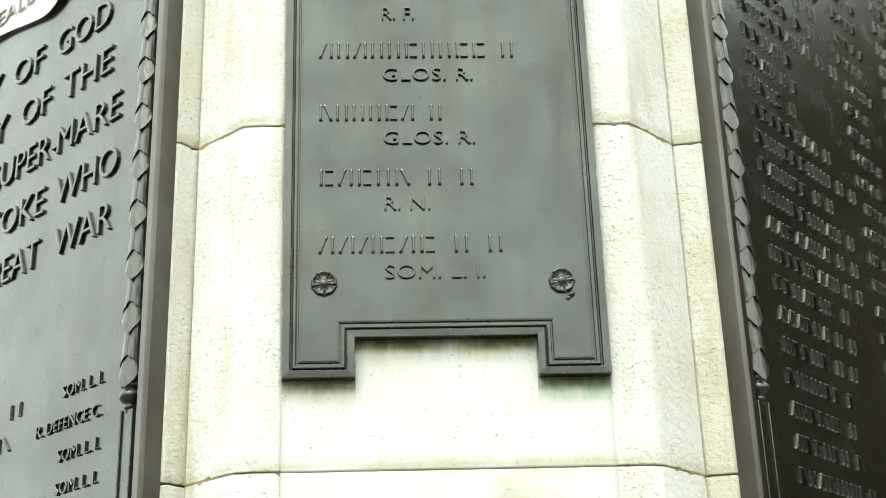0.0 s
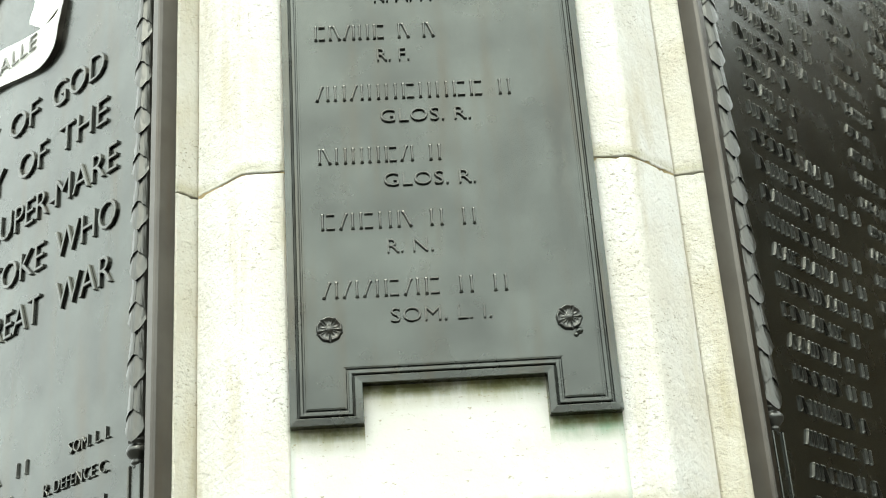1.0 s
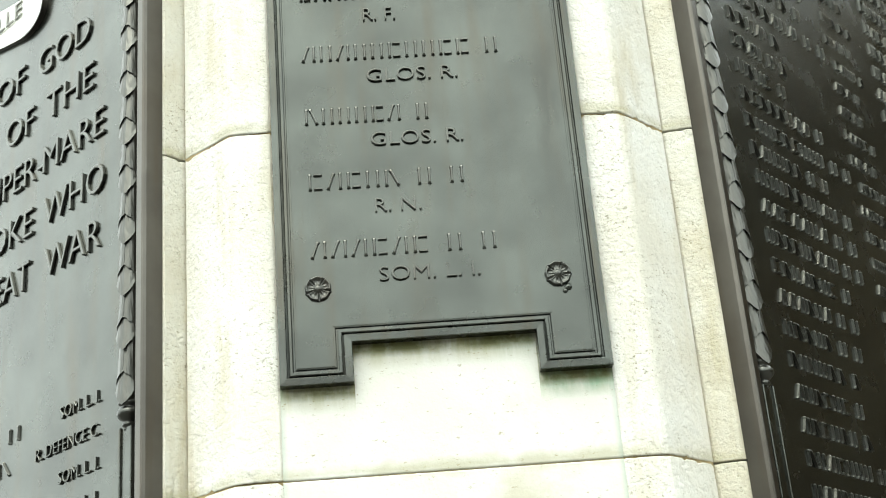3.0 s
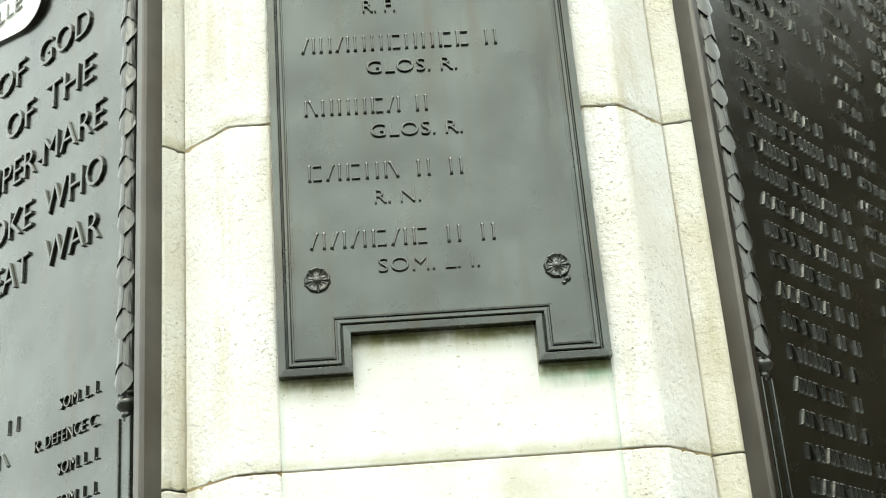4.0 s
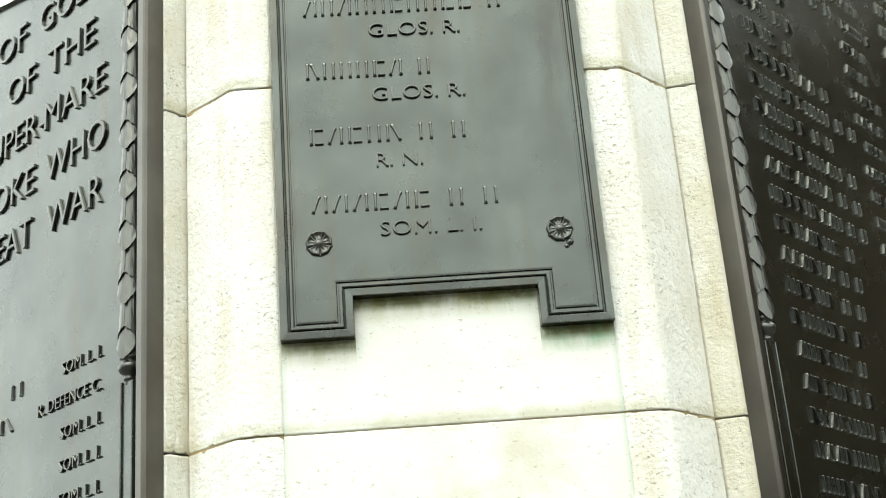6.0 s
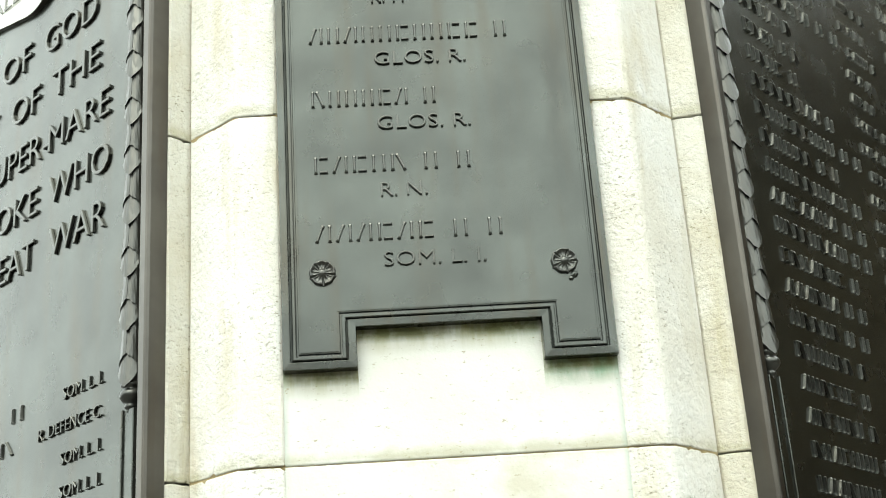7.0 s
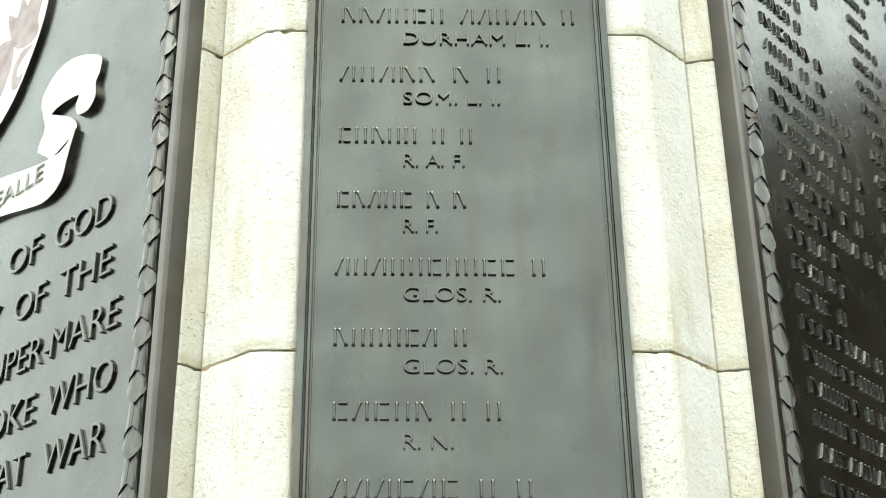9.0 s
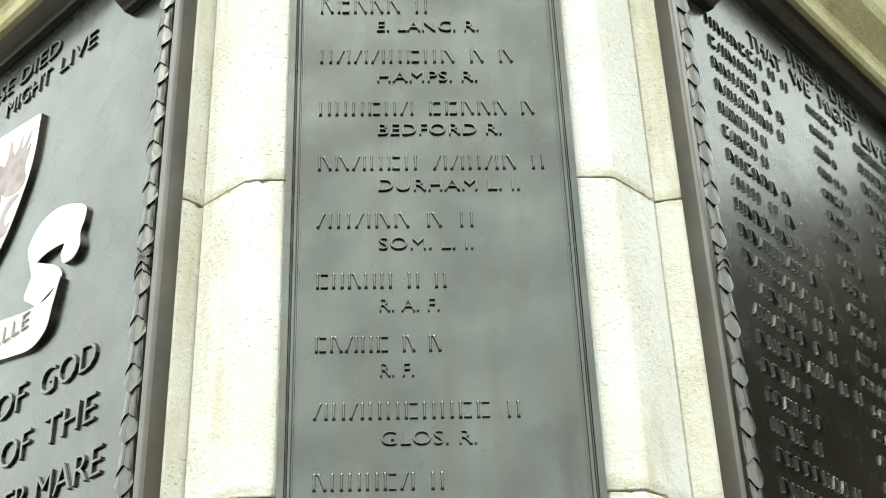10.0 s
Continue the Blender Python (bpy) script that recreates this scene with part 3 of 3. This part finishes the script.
def build_side_plaque(s, label):
    plaque = tagged(side_frame(s), label, "plaque", "bronze plaques")
    u4 = U_LEFT if s < 0 else U_RIGHT
    far = 1.6 - u4
    bottom, top, ear = 1.45, 3.985, 3.835

    def flip(points, mirror):
        return [((u if s > 0 else -u) if not mirror else ((1.6 + 0.02 - u) if s > 0 else -(1.62 - u)), -n) for u, n in points]

    edge = [(u4, 0.001), (u4 - 0.0005, 0.030), (u4 + 0.001, 0.0345), (u4 + 0.004, 0.036), (u4 + 0.0165, 0.036), (u4 + 0.0195, 0.0345), (u4 + 0.0205, 0.0300),
            (u4 + 0.0260, 0.0290), (u4 + 0.0275, 0.0270), (u4 + 0.033, 0.016), (u4 + 0.043, 0.006), (u4 + 0.048, 0.004), (u4 + 0.084, 0.004), (u4 + 0.088, 0.0),
            (u4 + 0.088, -0.019), (u4 + 0.021, -0.019), (u4 + 0.021, 0.001)]
    for mirror in (False, True):
        bm = bmesh.new()
        prism(bm, flip(edge, mirror), bottom, top)
        part("border", bm, FRAME_BRONZE, plaque, "bronze edge moulding, the stone's brown reflection tinted into its colour")
    bm = bmesh.new()
    a, b = sorted((s * (u4 + 0.0875), s * (far - 0.07)))
    box(bm, a, b, 0.0, 0.019, bottom, top)
    part("panel", bm, BRONZE, plaque)
    # head moulding, lower at the corners
    head = ((-0.001, 0.0), (-0.016, 0.001), (-0.020, 0.006), (-0.030, 0.010), (-0.040, 0.018), (-0.050, 0.029), (-0.060, 0.034), (-0.063, 0.040), (-0.001, 0.042))
    bm = bmesh.new()
    a, b = sorted((s * 0.327, s * 1.27))
    rings(bm, [[(x, y, top + z) for y, z in head] for x in (a, b)])
    part("head_moulding", bm, FRAME_BRONZE, plaque, "projecting bronze head moulding")
    for mirror in (False, True):
        bm = bmesh.new()
        a, b = sorted((s * (u4 + 0.050), s * 0.327)) if not mirror else sorted((s * 1.27, s * (far - 0.03)))
        rings(bm, [[(x, y, ear + z * (1.0 if z < 0.03 else 4.5)) for y, z in head] for x in (a, b)])
        part("corner_ear", bm, FRAME_BRONZE, plaque, "dropped corner of the bronze head")
    # leaf moulding, finial and plain bar under it
    lx, ly = s * (u4 + 0.0665), -0.0145
    bm = bmesh.new()
    round_bar(bm, lx, ly, ((2.376, 0.012), (2.38, LEAF_R), (ear + 0.02, LEAF_R)))
    moulding = part("leaf_moulding", bm, RELIEF, plaque, "round bar of overlapping bronze laurel leaves", True)
    count = int((ear - 2.376) / PITCH) + 1
    for k in range(count):
        z = 2.376 + PITCH * 0.95 + PITCH * k
        for me, dz in ((FRONT_LEAVES[k % 3], 0.0), (SIDE_LEAVES[k % 3][0], PITCH * 0.5), (SIDE_LEAVES[(k + 1) % 3][1], PITCH * 0.5)):
            if z + dz > ear + 0.03:
                continue
            leaf = new("leaf", me)
            leaf.parent = moulding
            leaf.location = (lx, ly, z + dz)
            leaf.rotation_euler = (0, 0, -s * LEAF_TURN)
        if z < ear:
            a = -s * LEAF_TURN
            berry = new("berry", BERRY)
            berry.parent = moulding
            berry.location = (lx + (LEAF_R + 0.0020) * math.sin(a), ly - (LEAF_R + 0.0020) * math.cos(a), z - PITCH * 0.41)
    bm = bmesh.new()
    for way in (-1, 1):
        for k in range(14):
            t = k / 13
            a = -1.3 + 2.6 * t - s * LEAF_TURN
            z = 3.205 + way * (t - 0.5) * 0.045
            c = Vector((lx + (LEAF_R + 0.0045) * math.sin(a), ly - (LEAF_R + 0.0045) * math.cos(a), z))
            m = Matrix.Translation(c) @ Euler((0, 0, a)).to_matrix().to_4x4() @ Matrix.Diagonal((0.006, 0.003, 0.012, 1))
            bmesh.ops.create_cube(bm, size=1, matrix=m)
    part("ribbon_tie", bm, FRAME_BRONZE, moulding, "crossed bronze ribbon binding the leaves")
    bm = bmesh.new()
    turned = ((2.306, 0.002), (2.310, 0.0060), (2.314, 0.0068), (2.317, 0.0060), (2.319, 0.0086), (2.323, 0.0096), (2.327, 0.0086), (2.329, 0.0080),
                           (2.334, 0.0125), (2.340, 0.0160), (2.346, 0.0175), (2.352, 0.0172), (2.357, 0.0150), (2.360, 0.0128), (2.363, 0.0128),
                           (2.366, 0.0150), (2.370, 0.0158), (2.374, 0.0150), (2.377, 0.0128), (2.381, 0.0125))
    round_bar(bm, lx, ly, [(2.383 - (2.381 - z) * 0.68, r) for z, r in turned])
    part("finial", bm, RELIEF, plaque, "turned bronze finial", True)
    bm = bmesh.new()
    for k, (half, front) in enumerate(((0.0140, -0.0200), (0.0028, -0.0235))):
        c = lx + s * (0.0, 0.0125)[k]
        box(bm, c - half, c + half, front, 0.0, bottom + 0.03, 2.340, 0.0012)
    part("plain_strip", bm, BRONZE, plaque, "smooth flat bronze strip")
    return plaque


left_plaque = build_side_plaque(-1, "large pale-lit bronze plaque with dedication, painted shield and scroll")
right_plaque = build_side_plaque(1, "large dark brown bronze plaque crowded with raised lines of names")

# dedication on the left plaque: words, ends along the face, height
WORDS = (("OF", 0.643, 0.538, 3.0755), ("GOD", 0.489, 0.3155, 3.0755), ("GLORY", 0.99, 0.69, 3.0755),
         ("OF", 0.599, 0.500, 2.9730), ("THE", 0.456, 0.301, 2.9730), ("MEMORY", 1.00, 0.652, 2.9730),
         ("SUPER", 0.690, 0.487, 2.8705), ("-", 0.478, 0.457, 2.8705), ("MARE", 0.461, 0.266, 2.8705),
         ("STOKE", 0.720, 0.490, 2.7675), ("WHO", 0.453, 0.2635, 2.7675), ("GREAT", 0.712, 0.496, 2.6690), ("WAR", 0.444, 0.273, 2.6690))
for body, ul, ur, z in WORDS:
    lettering("dedication_word", body, -ul, -ur, z, 0.0535, left_plaque, LETTER, rise=0.0050)
for body, ul, ur, z, cap in (("THESE", 0.935, 0.775, 3.8970, 0.042), ("DIED", 0.742, 0.585, 3.8970, 0.042), ("THAT WE", 1.15, 0.83, 3.8330, 0.040),
                             ("MIGHT", 0.785, 0.612, 3.8330, 0.040), ("LIVE", 0.575, 0.443, 3.8330, 0.040)):
    lettering("heading_word", body, -ul, -ur, z, cap, left_plaque, LETTER, rise=0.0045)
UNITS = (("SOM. L. I.", 0.381), ("R. DEFENCE C.", 0.453), ("SOM. L. I.", 0.382), ("SOM. L. I.", 0.382), ("SOM. L. I.", 0.382), ("SOM. L. I.", 0.382))
for k, (body, ul) in enumerate(UNITS):
    lettering("regiment_line", body, -ul, -0.2655, 2.4078 - 0.0525 * k, 0.0205, left_plaque, LETTER, rise=0.0038)
for k, (words, ur) in enumerate((((6, 1, 1), 0.497), ((7, 1), 0.527), ((6, 1), 0.60), ((5, 1), 0.62), ((7, 1), 0.60))):
    bars("name_word", words, -1.0, -ur, 2.4060 - 0.0525 * k, 0.0255, left_plaque, LETTER, rise=0.004)

# painted shield
shield = [(0.615, 3.752), (0.80, 3.778), (0.985, 3.752)]
side_curve = curve_through([(0.985, 3.752), (0.980, 3.655), (0.955, 3.572), (0.895, 3.470), (0.80, 3.395)], 5)
outline = [(u, z) for u, z in shield] + side_curve[1:] + [(1.6 - u, z) for u, z in side_curve[::-1]][1:-1]
bm = bmesh.new()
slab(bm, [(-u, z) for u, z in outline], -0.0105, -0.0088, 0.0010)
shield_ob = part("shield", bm, WHITE, left_plaque, "white-painted heater shield standing proud")
bm = bmesh.new()
slab(bm, [(-u, z) for u, z in outline], -0.0089, 0.0, 0.0004)
part("backing", bm, FRAME_BRONZE, shield_ob, "dark bronze edge of the shield")
# plain winged shapes in faded red
BLOTS = (((0.640, 3.722), (0.655, 3.680), (0.636, 3.690), (0.648, 3.640), (0.640, 3.600), (0.675, 3.585), (0.735, 3.610), (0.775, 3.705), (0.735, 3.680), (0.722, 3.738), (0.700, 3.690), (0.672, 3.730), (0.675, 3.690)),
         ((0.655, 3.575), (0.690, 3.580), (0.722, 3.550), (0.715, 3.500), (0.690, 3.498), (0.680, 3.522), (0.698, 3.520), (0.703, 3.542), (0.685, 3.560)),
         ((0.735, 3.62), (0.80, 3.64), (0.86, 3.60), (0.84, 3.52), (0.79, 3.48), (0.74, 3.53)))
for shape in BLOTS:
    bm = bmesh.new()
    slab(bm, [(-u, z) for u, z in curve_through(shape, 3, True)], -0.0113, -0.0100, 0.0003)
    part("emblem", bm, RED, shield_ob, "faded red painted figure")


def ribbon(name, top, low, label, lift=0.009):
    """A painted ribbon between an upper and a lower edge, slightly bellied, on a dark bronze body."""
    a, b = curve_through(top, 6), curve_through(low, 6)

    def sheet(front, back, material, parent, name, label):
        bm = bmesh.new()
        cols = []
        n = min(len(a), len(b))
        for i in range(n):
            bend = 0.002 * math.sin(3.0 * i / n * math.pi)
            col = []
            for f in (0.0, 0.06, 0.5, 0.94, 1.0):
                u = a[i][0] + (b[i][0] - a[i][0]) * f
                z = a[i][1] + (b[i][1] - a[i][1]) * f
                col.append((-u, -front - bend + (0.0008 if f in (0.0, 1.0) else 0.0), z))
            cols.append([(col[0][0], -back if back < 0.001 else -back - bend, col[0][2])] + col
                        + [(col[-1][0], -back if back < 0.001 else -back - bend, col[-1][2])])
        rings(bm, cols)
        return part(name, bm, material, parent, label)

    face = sheet(lift + 0.002, lift, WHITE, left_plaque, name, label)
    sheet(lift + 0.0002, 0.0, FRAME_BRONZE, face, "backing", "dark bronze edge of the scroll")
    return face


scroll = ribbon("scroll", [(0.462, 3.307), (0.467, 3.284), (0.491, 3.271), (0.535, 3.272), (0.603, 3.282), (0.715, 3.303), (0.80, 3.310), (0.90, 3.303), (1.05, 3.27)],
                [(0.455, 3.301), (0.468, 3.250), (0.482, 3.205), (0.530, 3.186), (0.602, 3.197), (0.690, 3.214), (0.80, 3.222), (0.90, 3.214), (1.05, 3.19)],
                "white-painted motto scroll standing proud")
ribbon("scroll_fold", [(0.586, 3.397), (0.574, 3.366), (0.575, 3.338), (0.584, 3.307)],
       [(0.551, 3.371), (0.479, 3.335), (0.464, 3.300), (0.530, 3.270)], "white-painted fold of the scroll", 0.0055)
ribbon("scroll_end", [(0.585, 3.395), (0.583, 3.425), (0.542, 3.460), (0.481, 3.464), (0.404, 3.432), (0.397, 3.401), (0.405, 3.375), (0.399, 3.343), (0.416, 3.323), (0.447, 3.326)],
       [(0.552, 3.370), (0.537, 3.373), (0.519, 3.376), (0.492, 3.378), (0.463, 3.376), (0.460, 3.370), (0.460, 3.361), (0.460, 3.352), (0.458, 3.342), (0.454, 3.331)],
       "white-painted curling scroll end", 0.0085)
lettering("motto_letters", "EALLE", -0.712, -0.545, 3.2350, 0.034, scroll, GREY, y=-0.0105, rise=0.0032)

# crowded names on the right plaque
lettering("heading_word", "THESE", 0.655, 0.815, 3.9050, 0.041, right_plaque, LETTER, rise=0.004)
lettering("heading_word", "DIED", 0.855, 0.99, 3.9050, 0.041, right_plaque, LETTER, rise=0.004)
lettering("heading_word", "THAT", 0.490, 0.625, 3.8480, 0.040, right_plaque, LETTER, rise=0.004)
lettering("heading_word", "WE", 0.665, 0.745, 3.8480, 0.040, right_plaque, LETTER, rise=0.004)
lettering("heading_word", "MIGHT", 0.790, 0.95, 3.8480, 0.040, right_plaque, LETTER, rise=0.004)
lettering("heading_word", "LIVE", 0.985, 1.12, 3.8480, 0.040, right_plaque, LETTER, rise=0.004)
LENGTHS = ((7, 1), (5, 1), (6, 1), (7, 1, 1), (6, 1), (8, 1), (7, 1, 1), (5, 1, 1), (6, 1, 1), (6, 1), (8, 1, 1), (7, 1, 1), (9, 1), (6, 1, 1), (9, 1, 1), (8, 1))
rng = random.Random(11)
COL_ONE = (((7, 1, 1), 0.64), ((6, 1), 0.55), ((6, 1, 1), 0.59), ((8, 1), 0.575), ((5, 1, 1), 0.49), ((5, 1), 0.48), ((6, 1), 0.55), ((3, 1, 1), 0.55),
           ((7, 1, 1), 0.64), ((7, 1), 0.60), ((7, 1, 1), 0.66), ((6, 1, 1), 0.64), ((6, 1, 1), 0.62), ((8, 1, 1), 0.70), ((4, 1), 0.50), ((4, 1, 1), 0.51),
           ((4, 1), 0.49), ((8, 1), 0.61), ((9, 1, 1), 0.70), ((6, 1, 1), 0.59), ((9, 1), 0.66), ((7, 1, 1), 0.66), ((9, 1, 1), 0.66), ((7, 1), 0.59),
           ((6, 1, 1), 0.60), ((5, 1, 1), 0.59), ((6, 1), 0.56), ((6, 1), 0.55), ((6, 1), 0.56), ((7, 1), 0.59), ((7, 1), 0.58), ((5, 1), 0.52), ((8, 1), 0.6), ((6, 1), 0.55), ((7, 1), 0.6))
for k, (words, end) in enumerate(COL_ONE):
    z = 3.803 - 0.0540 * k
    bars("name_word", words, 0.313, end, z, 0.0258, right_plaque, LETTER, rise=0.0044, stroke=0.050)
    start = max(end + 0.035, 0.715)
    bars("regiment_word", rng.choice(((3, 1, 1), (4, 1), (3, 1), (5, 1))), start, start + rng.uniform(0.09, 0.14), z - 0.003, 0.020, right_plaque, LETTER, rise=0.0042, stroke=0.050)
    bars("name_word", rng.choice(LENGTHS), 0.93, 0.93 + rng.uniform(0.18, 0.34), z, 0.0258, right_plaque, LETTER, rise=0.0044, stroke=0.050)
